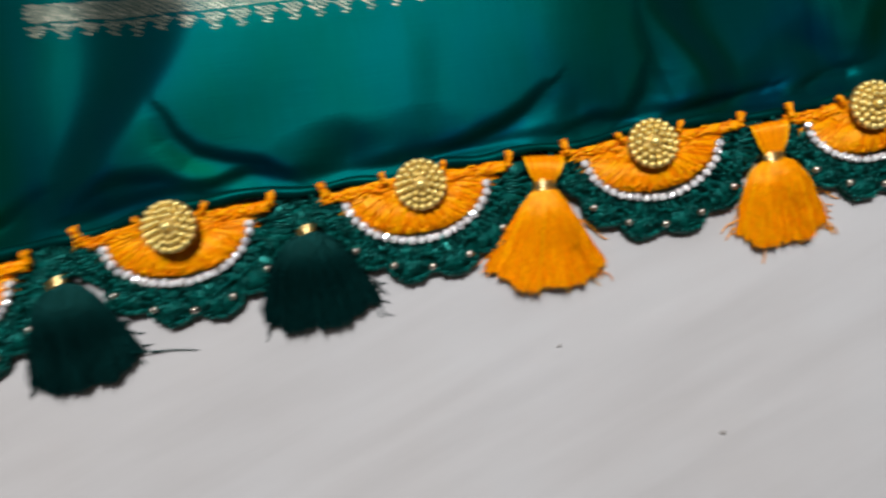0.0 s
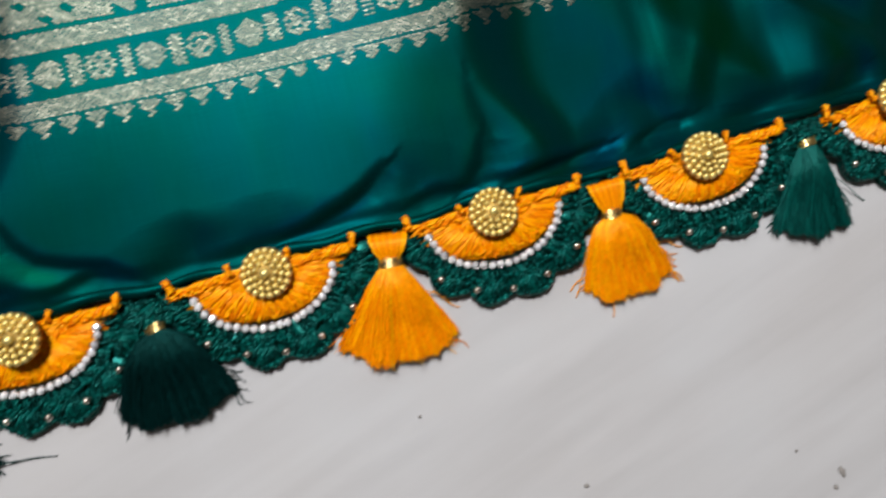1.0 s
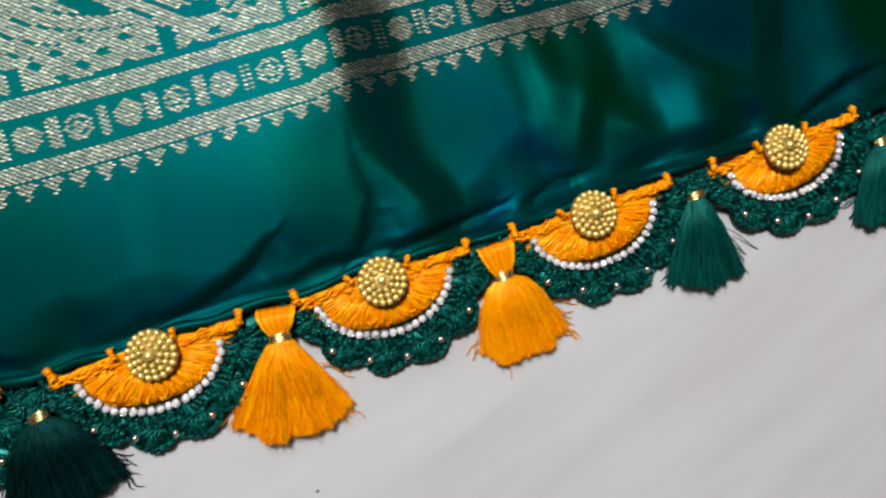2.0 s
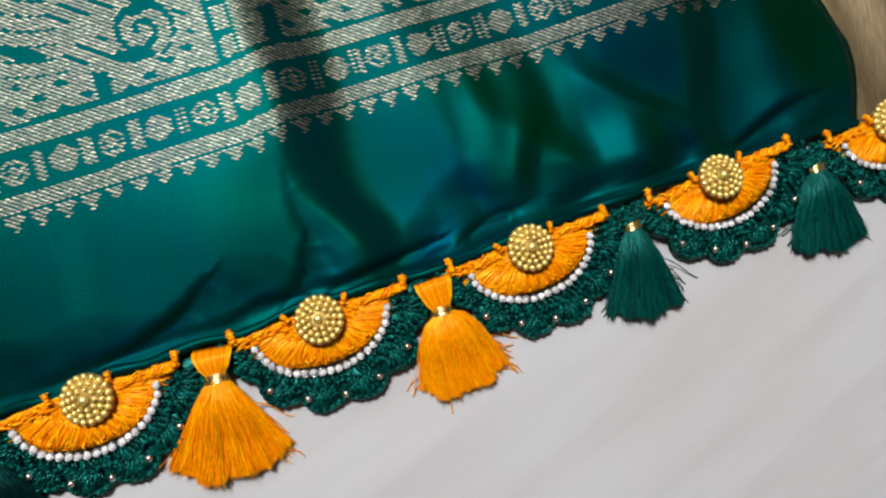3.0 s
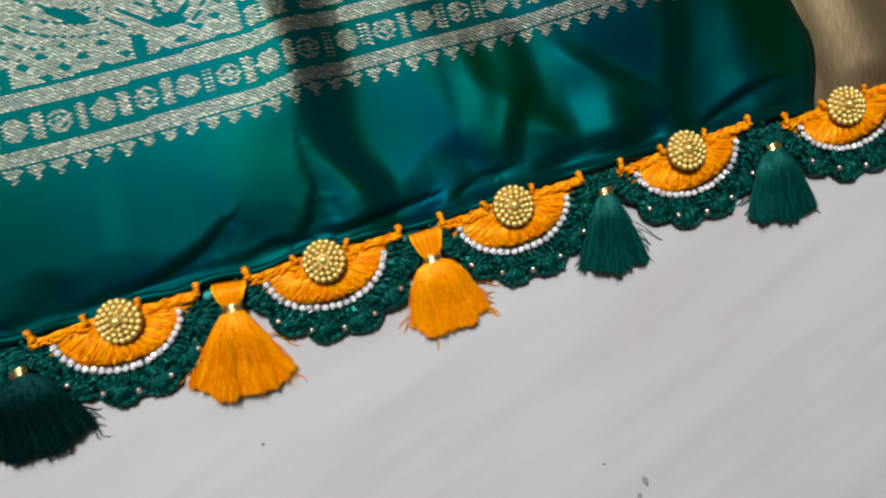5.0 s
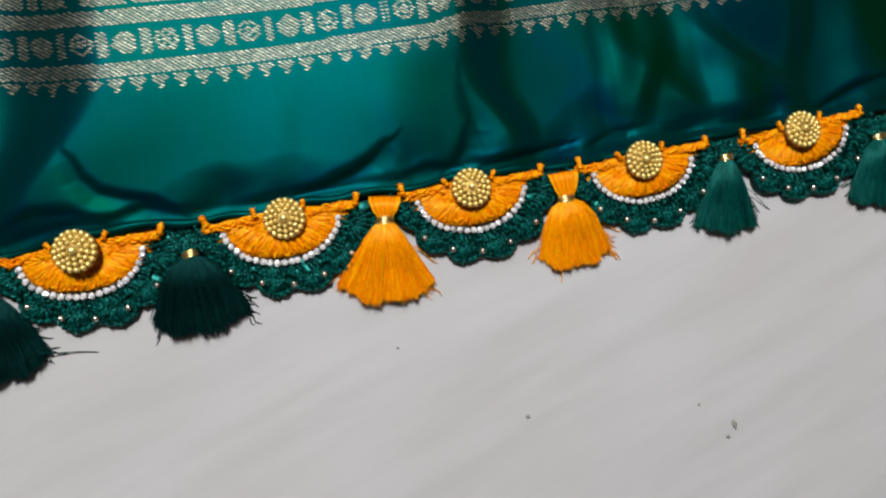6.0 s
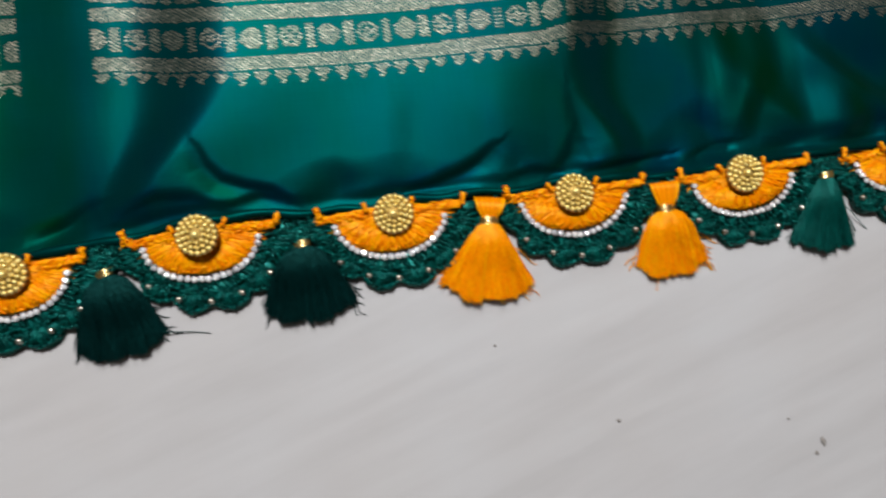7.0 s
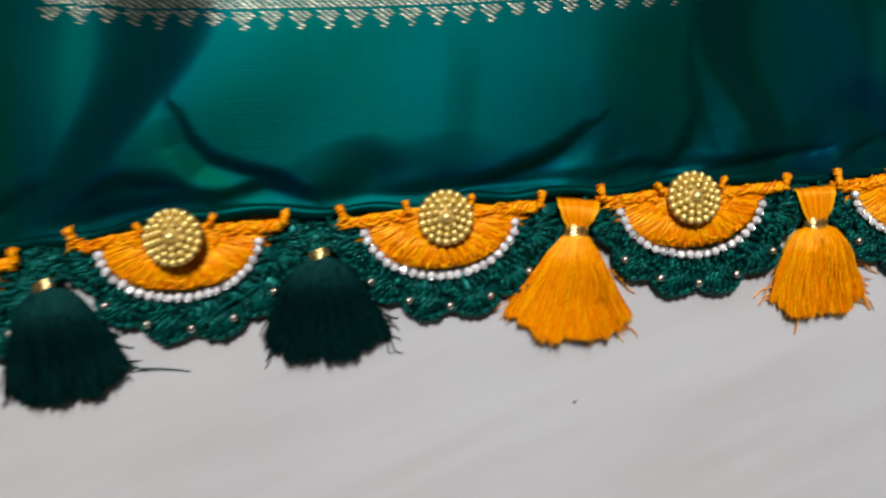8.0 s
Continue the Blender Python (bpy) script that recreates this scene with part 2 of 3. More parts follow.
# sharp creases near the hem: places along each, depth and width (mm)
CREASES = [
    (((-59, 28), (-57, 22), (-53, 17), (-46, 14), (-38, 12), (-31, 7.5)), 1.5, 1.25),
    (((5, 7), (14, 8.2), (24, 11), (30, 14), (36, 19)), 2.4, 1.6),
    (((54, 8), (58, 10), (61.5, 14), (63, 20)), 1.6, 1.6),
    (((70, 10), (65.5, 25), (64, 36)), 0.9, 2.2),
    (((66, 6.8), (76, 8.0), (86, 9.2), (97, 12)), 2.2, 1.3),
    (((-84, 10), (-72, 12.5), (-62, 11.5), (-56, 9)), 1.6, 1.6),
    (((-48, 9.5), (-41, 10.5), (-34, 8.5)), 1.2, 1.3),
    (((40, 8.2), (47, 9.2), (58, 8.0)), 1.4, 1.2),
    (((190, 8), (200, 12), (209, 15), (220, 17)), 2.3, 1.4),
    (((140, 12), (150, 10.5), (163, 10.5), (174, 14)), 1.0, 2.4),
    (((104, 9), (112, 10), (122, 13)), 1.4, 1.4),
    (((-112, 8), (-102, 10), (-92, 15)), 1.6, 1.7),
]


def hem_y(x):
    line = np.interp(x, (-160, -119, -100, -87, -75, -61, -38, -23, -5, 23, 38, 63, 83, 100, 123, 145, 160, 184, 209, 240),
                     (-2.5, -0.4, 1.6, 1.8, 3.6, 5.6, 5.0, 3.6, 3.8, 4.6, 3.6, 5.2, 3.6, 2.8, 5.0, 5.2, 5.4, 6.0, 4.6, 4.6))
    return line + 0.3 * np.sin(x / 4.1)


def fold(x, y, rows):
    """One standing fold: a steep side, and the cloth easing back to level on both hands."""
    ys, xs, wide, climb = np.array(rows, float).T
    grid = np.arange(-30.0, 190.0)
    soft = np.exp(-0.5 * (np.arange(-12, 13) / 4.5) ** 2)

    def along(values):
        run = np.convolve(np.pad(np.interp(grid, ys, values), 12, "edge"), soft / soft.sum(), "valid")
        return np.interp(y, grid, run)

    u = x - along(xs) - 0.8 * np.sin(y / 6.5 + xs[0])
    w, c = along(wide), along(climb)
    ease = 34.0
    t = np.clip((u + 0.18 * w) / (1.36 * w), 0, 1)
    step = t * t * (3 - 2 * t) - np.where(c > 0, 0.66, 0.26)
    back = np.where(u < 0, np.exp(-(np.minimum(u + 0.18 * w, 0) / ease) ** 2), np.exp(-(np.maximum(u - 1.18 * w, 0) / ease) ** 2))
    return c * step * back


def crease(x, y, line, deep, wide):
    """A curved crease: a soft groove with a slight lip on one hand."""
    total = sum(math.dist(p, q) for p, q in zip(line, line[1:]))
    best, along, side, run = np.full(np.shape(x), 1e9), np.zeros(np.shape(x)), np.zeros(np.shape(x)), 0.0
    for (x0, y0), (x1, y1) in zip(line, line[1:]):
        dx, dy = x1 - x0, y1 - y0
        n = math.hypot(dx, dy)
        t = np.clip(((x - x0) * dx + (y - y0) * dy) / (n * n), 0, 1)
        d = np.hypot(x - x0 - t * dx, y - y0 - t * dy)
        near = d < best
        best = np.where(near, d, best)
        along = np.where(near, (run + t * n) / total, along)
        side = np.where(near, ((x - x0) * dy - (y - y0) * dx) / n, side)
        run += n
    fade = np.sin(np.pi * np.clip(along * 0.86 + 0.07, 0, 1)) ** 0.8
    wide = wide * (0.7 + 0.6 * fade) * np.where(side > 0, 3.2, 1.0)
    return -deep * fade * np.exp(-(best / wide) ** 2)


def cloth_height(x, y):
    """Height of the silk over the sheet, in mm, for plan places in mm."""
    x, y = np.asarray(x, float), np.asarray(y, float)
    body = 7.2 + 0.4 * np.sin(x / 23.0 + 0.5) * np.sin(y / 27.0) - 0.05 * np.clip(x - 84, 0, 34) + 0.05 * np.clip(x - 118, 0, 34)
    for rows in FOLDS:
        body = body + fold(x, y, rows)
    body = 1.2 + 0.5 * (body - 1.2 + np.sqrt((body - 1.2) ** 2 + 3.0))
    top = np.interp(x, BROW_X, BROW_Y) + 1.2 * np.sin(x / 5.5)
    body = body - np.interp(x, BROW_X, BROW) * (1 - smooth(0.30, 1.25, y / top)) * 0.9 * (1 + 0.3 * np.sin(x / 4.3 + 0.8 * np.sin(y / 3.0)))
    for line, deep, wide in CREASES:
        body = body + crease(x, y, line, deep, wide)
    drape = 0.22 * np.sin(x / 2.3 + 0.7 * np.sin(y / 9)) * smooth(108, 116, x) * smooth(152, 142, x) * smooth(22, 34, y) * smooth(66, 50, y)
    body = body + drape
    hem = 5.2
    out = hem + (np.maximum(body, 1.0) - hem) * (0.35 + 0.65 * smooth(4.5, 11, y))
    roll = y - np.maximum(hem_y(x), 4.0)
    out = out - 0.55 * np.exp(-((roll - 3.4) / 1.5) ** 2) * (0.65 + 0.35 * np.sin(x / 12.0 + 1.0))
    return np.maximum(out, 0.8)


def edge_x(y):
    return 232.0 + 8.0 * np.sin(np.pi * np.clip((y - 4) / 52.0, 0, 1)) - 0.12 * np.maximum(y - 50, 0)


saree = tagged(new("saree"), "teal green shot silk saree end with woven silver zari", "saree")


def silk_cloth():
    us = np.linspace(0, 1, 520)
    vs = np.concatenate([np.linspace(0, 0.28, 90), np.linspace(0.285, 1, 110)])
    V, U = np.meshgrid(vs, us, indexing="ij")
    Y0 = 4.0 + V * 160.0
    X = -160 + U * (edge_x(Y0) + 160)
    Y = Y0 + (hem_y(X) - 4.0) * (1 - smooth(4, 24, Y0))
    Z = cloth_height(X, Y0 + (hem_y(X) - 4.0) * (1 - smooth(4, 24, Y0)) - np.minimum(0, hem_y(X) - 4.0) * (1 - smooth(4, 24, Y0)))
    # the free side rolls down on to the gold border
    roll = smooth(0.985, 1.0, U)
    Z = Z * (1 - roll) + roll * 1.2
    s = Shape()
    s.grid(np.stack([X, Y, Z], -1).reshape(len(vs), len(us), 3) * MM)
    s.v = [tuple(map(float, p)) for p in s.v]
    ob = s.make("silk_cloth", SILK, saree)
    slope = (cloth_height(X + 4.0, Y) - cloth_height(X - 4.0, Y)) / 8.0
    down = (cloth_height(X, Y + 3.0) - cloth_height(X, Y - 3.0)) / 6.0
    # a fixed hue from slope and place stands in for the sheen
    painted_hue = 0.36 + 1.1 * np.clip(-slope, -0.08, 0.18) - 0.9 * np.clip(-slope - 0.22, 0.0, 0.25) - 0.45 * np.clip(down, 0.0, 0.30) + 0.22 * smooth(-92, -100, X)
    painted_hue = painted_hue - 0.16 * smooth(84, 94, X) * smooth(124, 112, X) * smooth(36, 22, Y) + 0.10 * smooth(205, 220, X)
    # more of the green sheen, painted as fixed patches
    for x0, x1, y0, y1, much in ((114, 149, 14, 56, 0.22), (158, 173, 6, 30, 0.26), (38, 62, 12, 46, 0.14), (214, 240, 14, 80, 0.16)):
        painted_hue = painted_hue + much * smooth(x0 - 4, x0 + 6, X + 0.5 * (Y - 30)) * smooth(x1 + 4, x1 - 6, X) * smooth(y0 - 4, y0 + 6, Y) * smooth(y1 + 6, y1 - 6, Y)
    att = ob.data.attributes.new("sheen_hue", "FLOAT", "POINT")
    att.data.foreach_set("value", painted_hue.astype(np.float32).ravel())
    solid = ob.modifiers.new("thickness", "SOLIDIFY")
    solid.thickness, solid.offset = 0.0003, -1.0
    # rolled hem
    s = Shape()
    xs = np.arange(-158, 230, 1.2)
    for k, (dy, dz, r) in enumerate([(0.3, -0.5, 1.65)]):
        path = [(x * MM, (hem_y(x) + dy + 0.35 * math.sin(x / 3.7 + k)) * MM, (float(cloth_height(np.float64(x), np.float64(hem_y(x) + 1.5))) + dz + 0.25 * math.sin(x / 6.1 + 2 * k)) * MM) for x in xs]
        s.tube(path, [(r * (0.88 + 0.12 * math.sin(x / 8.9 + 3 * k)) + 0.22 * math.sin(x / 2.9 + k)) * MM for x in xs], 10)
    ob = s.make("rolled_hem", SILK, saree)
    att = ob.data.attributes.new("sheen_hue", "FLOAT", "POINT")
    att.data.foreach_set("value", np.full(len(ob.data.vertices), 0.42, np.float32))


def zari_line(x):
    """How far the woven pattern is drawn up or down by the folds (mm)."""
    return float(np.interp(x, (-160, -112, -90, -75, -60, -45, -20, 20, 58, 72, 90, 120, 170, 240), (4.6, 4.6, 5.8, 4.6, 1.2, -1.2, -1.1, -0.8, -0.3, 2.6, 4.2, 3.9, 3.2, 2.8)))


def zari_here(x, y):
    """Whether the woven silver shows at a plan place (mm); a deep pleat hides it."""
    if -112.5 < x < -90:
        return False
    y -= zari_line(x)
    if y < 51.4:
        tip = (x - 21.4 + 3.2) % 6.4 - 3.2
        return y > 47.2 and abs(tip) < (y - 46.9) * 0.64
    if 52.0 < y < 56.6:
        return True
    if 57.6 < y < 67.4:
        u = (x - 49.0 + 6.25) % 12.5 - 6.25
        cell = int((x - 49.0 + 6.25) // 12.5)
        r = math.hypot(u, y - 62.6)
        if r < 3.55:
            return not (1.6 < r < 2.2 and cell % 2 == 0)
        b = abs(u) - 6.25 + 0.0
        if abs(b) < 1.45 and abs(y - 62.6) < 4.0:
            return cell % 3 != 0 or abs(abs(b) - 1.0) < 0.6
        return False
    if 68.6 < y < 73.4:
        return True
    if y < 75.0:
        return False
    p = (x + 61.5) % 125.0
    if p > 118.5:
        return y % 9 > 2.0 and 119.8 < p < 123.6
    if p > 114.5 or p < 3.5:
        return True
    # feathered ornament: curved plumes parted by thin lines, with leaf-shaped gaps
    if y < 83 + 2.5 * math.sin(p / 9.0):
        return math.sin(p * 0.55) * math.sin(y * 0.9 + p * 0.2) > -0.6 and not (math.sin(p / 6.2) > 0.95)
    for lx, ly, la, lb, tilt in ((70, 93, 7, 2.0, -0.5), (97, 84, 6, 1.8, -0.2), (103, 97, 4, 2.2, 0.3), (84, 112, 8, 2.2, -0.7), (40, 86, 7, 1.6, 0.1), (108, 110, 3, 2.5, 0.0),
                                 (24, 118, 6, 2, 0.8), (60, 124, 8, 2, -0.4)):
        dx, dy = p - lx, y - ly
        u, v = dx * math.cos(tilt) + dy * math.sin(tilt), dy * math.cos(tilt) - dx * math.sin(tilt)
        if (u / la) ** 2 + (v / lb) ** 2 < 1:
            return False
    swirl = math.hypot(p - 101, y - 90)
    if swirl < 9:
        return math.sin(swirl * 1.3 + math.atan2(y - 90, p - 101)) > -0.55
    if p < 80:
        g = math.hypot(p - 84, (y - 120) * 1.35)
    else:
        g = y + 0.62 * p + 4.0 * math.sin(p / 14.0)
    return abs(g % 5.6 - 2.8) > 0.36


def zari_weave():
    rng = random.Random(5)
    s = Shape()
    row, y = 0, 42.6
    places = []
    while y < 150:
        x = -158 + (0.8 if row % 2 else 0.0)
        while x < float(edge_x(y)) - 3:
            if zari_here(x, y):
                places.append((x + rng.uniform(-0.08, 0.08), y + rng.uniform(-0.05, 0.05), rng.uniform(0.76, 0.86), rng.uniform(0.28, 0.33)))
            x += 1.6
        y += 0.63
        row += 1
    P = np.array(places)
    ends = [cloth_height(P[:, 0] + d * P[:, 2], P[:, 1] - 0.17 * d) for d in (-1, 0, 1)]
    for i, (x, y, half, w) in enumerate(places):
        z0, z1, z2 = ends[0][i], ends[1][i], ends[2][i]
        b = len(s.v)
        for xx, yy, zz in ((x - half, y + 0.17, z0 + 0.02), (x, y - w, z1 + 0.08), (x + half, y - 0.17, z2 + 0.02), (x, y + w, z1 + 0.08), (x, y, z1 + 0.18)):
            s.v.append((xx * MM, yy * MM, zz * MM))
        s.f += [(b, b + 1, b + 4), (b + 1, b + 2, b + 4), (b + 2, b + 3, b + 4), (b + 3, b, b + 4)]
    ob = s.make("zari_weave", ZARI, saree, "dashes of woven silver-gold zari thread")
    ob["kind"] = "stuff"


def gold_border():
    xs, ys = np.linspace(222, 420, 120), np.linspace(2, 220, 110)
    X, Y = np.meshgrid(xs, ys)
    Z = 1.0 + 3.4 * (1 - np.cos((X - 244 + 0.12 * Y) / 5.6)) * smooth(2, 14, Y) * 0.62 + 0.5 * np.sin(Y / 9 + X / 15)
    Z = np.where(X < 246, np.minimum(Z, 0.6 + 0.5 * np.maximum(X - 236, 0)), Z)
    Z = np.maximum(Z, 0.5)
    s = Shape()
    s.grid(np.stack([X, Y + 1.5 * np.sin(X / 17), Z], -1) * MM)
    s.v = [tuple(map(float, p)) for p in s.v]
    ob = tagged(s.make("gold_border_cloth", BROCADE), "dull gold brocade border cloth lying in soft folds", "cloth")
    m = ob.modifiers.new("thickness", "SOLIDIFY")
    m.thickness, m.offset = 0.0004, -1.0


# ---- the edging ----
def base_height(x, y):
    """Underside of the crochet over the sheet (mm): high at the hem, low at the lobes."""
    return max(0.3, 3.0 + 0.11 * y)


STONE_A, STONE_B = 18.0, 13.0
BEADS = [(-17.0, -13.2), (-8.3, -18.2), (1.3, -20.0), (11.0, -18.4), (20.5, -13.2)]


def band_point(t, k):
    """A place on the green band: t from 0 (hem end) to 1 (other hem end), k from 0 at the stones to 1 at the outer edge."""
    a = math.pi * (1.03 + 0.94 * t)
    inner = (0.3 + STONE_A * math.cos(a), STONE_B * math.sin(a) + 0.3)
    lobes = 6
    bulge = abs(math.sin(math.pi * lobes * (t * 0.94 + 0.03)))
    grow = 0.955 + 0.14 * bulge
    outer = (1.6 + 25.6 * grow * math.cos(a) * (1.03 if t > 0.5 else 0.99), 21.6 * grow * math.sin(a) - 1.0)
    rise = 6.2 * abs(2 * t - 1) ** 6
    out = 2.4 * abs(2 * t - 1) ** 6 * (1 if t > 0.5 else -1)
    return inner[0] + (outer[0] - inner[0]) * k + out * k, inner[1] + (outer[1] - inner[1]) * k + rise * (0.5 + 0.5 * k)


def sag(x):
    """How far the orange work hangs lower towards its first end (mm)."""
    return 1.5 * float(smooth(-4, -20, x))


def scallop_meshes(seed):
    """The meshes of one crocheted scallop, by part."""
    rng = random.Random(seed)
    parts = {}
    # orange fan: lumpy body and radial strands
    s = Shape()
    rows = []
    for i in range(9):
        k = i / 8
        row = []
        for j in range(41):
            a = math.pi * (1.0 + j / 40)
            x, y = 0.3 + 18.3 * k * math.cos(a), 13.2 * k * math.sin(a) + 2.2 * (1 - k * abs(math.cos(a)) ** 2 * 0.4)
            y -= sag(x)
            row.append((x * MM, y * MM, (base_height(x, y) + 1.7 + 0.25 * math.sin(j * 1.9) * k - 0.5 * k * k) * MM))
        rows.append(row)
    s.grid(rows)
    low = [[(x, y, base_height(x / MM, y / MM) * MM) for x, y, z in rows[-1]], rows[-1]]
    s.grid(low)
    parts["orange_fan"] = (s, ORANGE)
    s = Shape()
    for i in range(760):
        ring = i % 2
        a = math.pi * (0.985 + 1.03 * (i // 2 + rng.random()) / 380)
        k0, k1 = ((0.08, 0.62), (0.46, 1.06))[ring]
        k0, k1 = k0 + rng.uniform(-0.06, 0.08), k1 + rng.uniform(-0.1, 0.0)
        bend, tall = rng.uniform(-0.24, 0.24), rng.uniform(0.15, 1.0)
        path = []
        for n in range(6):
            f = n / 5
            k = k0 + (k1 - k0) * f
            aa = a + bend * math.sin(math.pi * f) * (1.2 - k)
            side = abs(math.cos(aa))
            x = 0.3 + (18.2 + 3.2 * side ** 8) * k * math.cos(aa)
            y = 13.1 * k * math.sin(aa) + 2.4 * (1 - 0.2 * k * side ** 2) - sag(x)
            path.append((x * MM, y * MM, (base_height(x, y) + 1.6 - 0.3 * k + tall * math.sin(math.pi * f)) * MM))
        s.tube(path, [r * rng.uniform(0.4, 0.75) * MM for r in (0.22, 0.42, 0.5, 0.5, 0.42, 0.22)], 5)
    for i in range(130):
        a, k = math.pi * rng.uniform(1.02, 1.98), rng.uniform(0.42, 1.0)
        x, y = 0.3 + 18.2 * k * math.cos(a), 13.1 * k * math.sin(a) + 2.2
        z, q, r = base_height(x, y) + 2.0 - 0.3 * k, rng.uniform(0, math.pi), rng.uniform(0.5, 1.1)
        dx, dy = r * math.cos(q), r * math.sin(q)
        s.tube([((x - dx) * MM, (y - dy) * MM, (z - 0.2) * MM), (x * MM, y * MM, (z + 0.35) * MM), ((x + dx) * MM, (y + dy) * MM, (z - 0.2) * MM)],
               [0.2 * MM, rng.uniform(0.3, 0.48) * MM, 0.2 * MM], 5)
    parts["orange_yarn"] = (s, ORANGE)
    # orange cord along the hem: loosely twisted strands, thinner towards its first end
    s = Shape()
    for strand_no in range(4):
        ph0 = strand_no * math.pi / 2 + rng.uniform(-0.3, 0.3)
        path, radii = [], []
        for n in range(95):
            x = -23.5 + 0.5 * n
            ends = float(smooth(9, 22, x))
            swell = 0.55 + 0.35 * ends + 0.12 * math.sin(x * 0.9 + seed)
            y = 2.5 + 0.35 * math.sin(x / 8.0 + seed) - 0.02 * max(x, 0) - sag(x) + swell * math.sin(1.15 * x + ph0)
            z = base_height(x, y) + 1.9 + 0.8 * float(smooth(9, 22, abs(x))) + swell * 0.8 * math.cos(1.15 * x + ph0)
            path.append((x * MM, y * MM, z * MM))
            radii.append((0.55 + 0.1 * math.sin(2.3 * x + ph0)) * (0.85 + 0.35 * ends) * MM)
        s.tube(path, radii, 6)
    for i in range(90):
        x = rng.choice((-1, 1)) * rng.uniform(4.5, 23.0)
        y = 2.2 + rng.uniform(-1.5, 1.1) - sag(x)
        z, q, r = base_height(x, y) + 2.5 + 1.1 * float(smooth(9, 22, abs(x))), rng.uniform(-0.5, 0.7), rng.uniform(0.8, 2.0)
        dx, dy = r * math.cos(q), r * math.sin(q)
        s.tube([((x - dx) * MM, (y - dy) * MM, (z - 0.8) * MM), (x * MM, y * MM, (z + rng.uniform(0.0, 0.7)) * MM), ((x + dx) * MM, (y + dy) * MM, (z - 0.8) * MM)],
               [0.15 * MM, rng.uniform(0.25, 0.42) * MM, 0.15 * MM], 5)
    parts["top_cord"] = (s, ORANGE)
    # green band: one body for each lobe, and the yarn worked over it
    def crest(x, y, k):
        return base_height(x, y) + 0.2 + 1.7 * max(0.0, math.sin(math.pi * min(1, k * 0.8 + 0.06))) ** 0.9

    for lobe in range(6):
        s = Shape()
        rows = []
        for j in range(21):
            t = (lobe + j / 20) / 6
            row = []
            for i in range(7):
                k = i / 6
                x, y = band_point(t, k * 0.95)
                row.append((x * MM, y * MM, (crest(x, y, k) - 0.45 - 0.35 * (abs(j - 10) > 8) + 0.2 * math.sin(j * 1.1) * math.sin(i * 1.7)) * MM))
            for k in (0.97, 0.3):
                x, y = band_point(t, k)
                row.append((x * MM, y * MM, base_height(x, y) * MM))
            rows.append(row)
        s.grid(rows)
        parts["lobe", lobe] = (s, GREEN)
        s = Shape()

        def strand(t, k0, k1, dt, lift, thick):
            path = []
            bow = rng.uniform(-0.006, 0.006)
            for n in range(5):
                f = n / 4
                x, y = band_point(min(1, max(0, t + dt * (f - 0.5) + bow * math.sin(math.pi * f))), k0 + (k1 - k0) * f)
                path.append((x * MM, y * MM, (crest(x, y, k0 + (k1 - k0) * f) + lift * math.sin(math.pi * f) - 0.25) * MM))
            s.tube(path, [r * thick * MM for r in (0.18, 0.34, 0.38, 0.34, 0.18)], 5)

        def stitch(t0, k0, t1, k1, thick, tall):
            """One crochet stitch: three shiny plies twisted round each other."""
            turns, ph = rng.uniform(2.2, 3.4), rng.uniform(0, 6.28)
            a, b = Vector(band_point(t0, k0)), Vector(band_point(t1, k1))
            across = Vector((a.y - b.y, b.x - a.x)).normalized()
            for ply in range(3):
                path = []
                for n in range(9):
                    f = n / 8
                    p = Vector(band_point(t0 + (t1 - t0) * f, k0 + (k1 - k0) * f))
                    q = ph + ply * 2.094 + turns * f * 2.2
                    r = 0.44 * thick * (0.55 + 0.45 * math.sin(math.pi * f))
                    p = p + across * (r * math.cos(q))
                    path.append((p.x * MM, p.y * MM, (crest(p.x, p.y, k0 + (k1 - k0) * f) - 0.15 + tall * math.sin(math.pi * f) + r * math.sin(q)) * MM))
                s.tube(path, [c * thick * MM for c in (0.2, 0.3, 0.34, 0.36, 0.36, 0.36, 0.34, 0.3, 0.2)], 5)

        def inside(t):
            return min(1.0, max(0.0, t))

        base = (lobe + 0.5) / 6
        for i in range(6):
            t = (lobe + (i + 0.5 + rng.uniform(-0.25, 0.25)) / 6) / 6
            stitch(inside(t - 0.004), -0.06, inside(t + rng.uniform(-0.012, 0.012)), 0.40 + rng.uniform(-0.04, 0.05), rng.uniform(0.85, 1.1), rng.uniform(0.4, 0.9))
        for i in range(8):
            f = (i + 0.5) / 8 - 0.5
            stitch(inside(base + 0.075 * f + rng.uniform(-0.004, 0.004)), 0.36 + rng.uniform(-0.04, 0.04), inside(base + 0.155 * f), 0.90 - 0.10 * abs(f), rng.uniform(0.9, 1.15), rng.uniform(0.5, 1.0))
        for i in range(7):
            t = (lobe + (i + 0.5) / 7) / 6
            stitch(inside(t - 0.014), 0.88, inside(t + 0.014), 0.88 + rng.uniform(-0.03, 0.03), 0.95, 0.9)
            stitch(inside(t - 0.012), 0.40 + rng.uniform(-0.03, 0.03), inside(t + 0.012), 0.40 + rng.uniform(-0.05, 0.05), 0.8, 1.1)
        for i in range(36):
            k = rng.choice((0.1, 0.25, 0.5, 0.65, 0.8, 0.95))
            strand((lobe + rng.random()) / 6, k, min(0.95, k + rng.uniform(-0.14, 0.14)), rng.uniform(0.012, 0.028) * rng.choice((-1, 1)), rng.uniform(0.9, 1.7), rng.uniform(0.55, 0.9))
        parts["yarn", lobe] = (s, GREEN)
    return parts


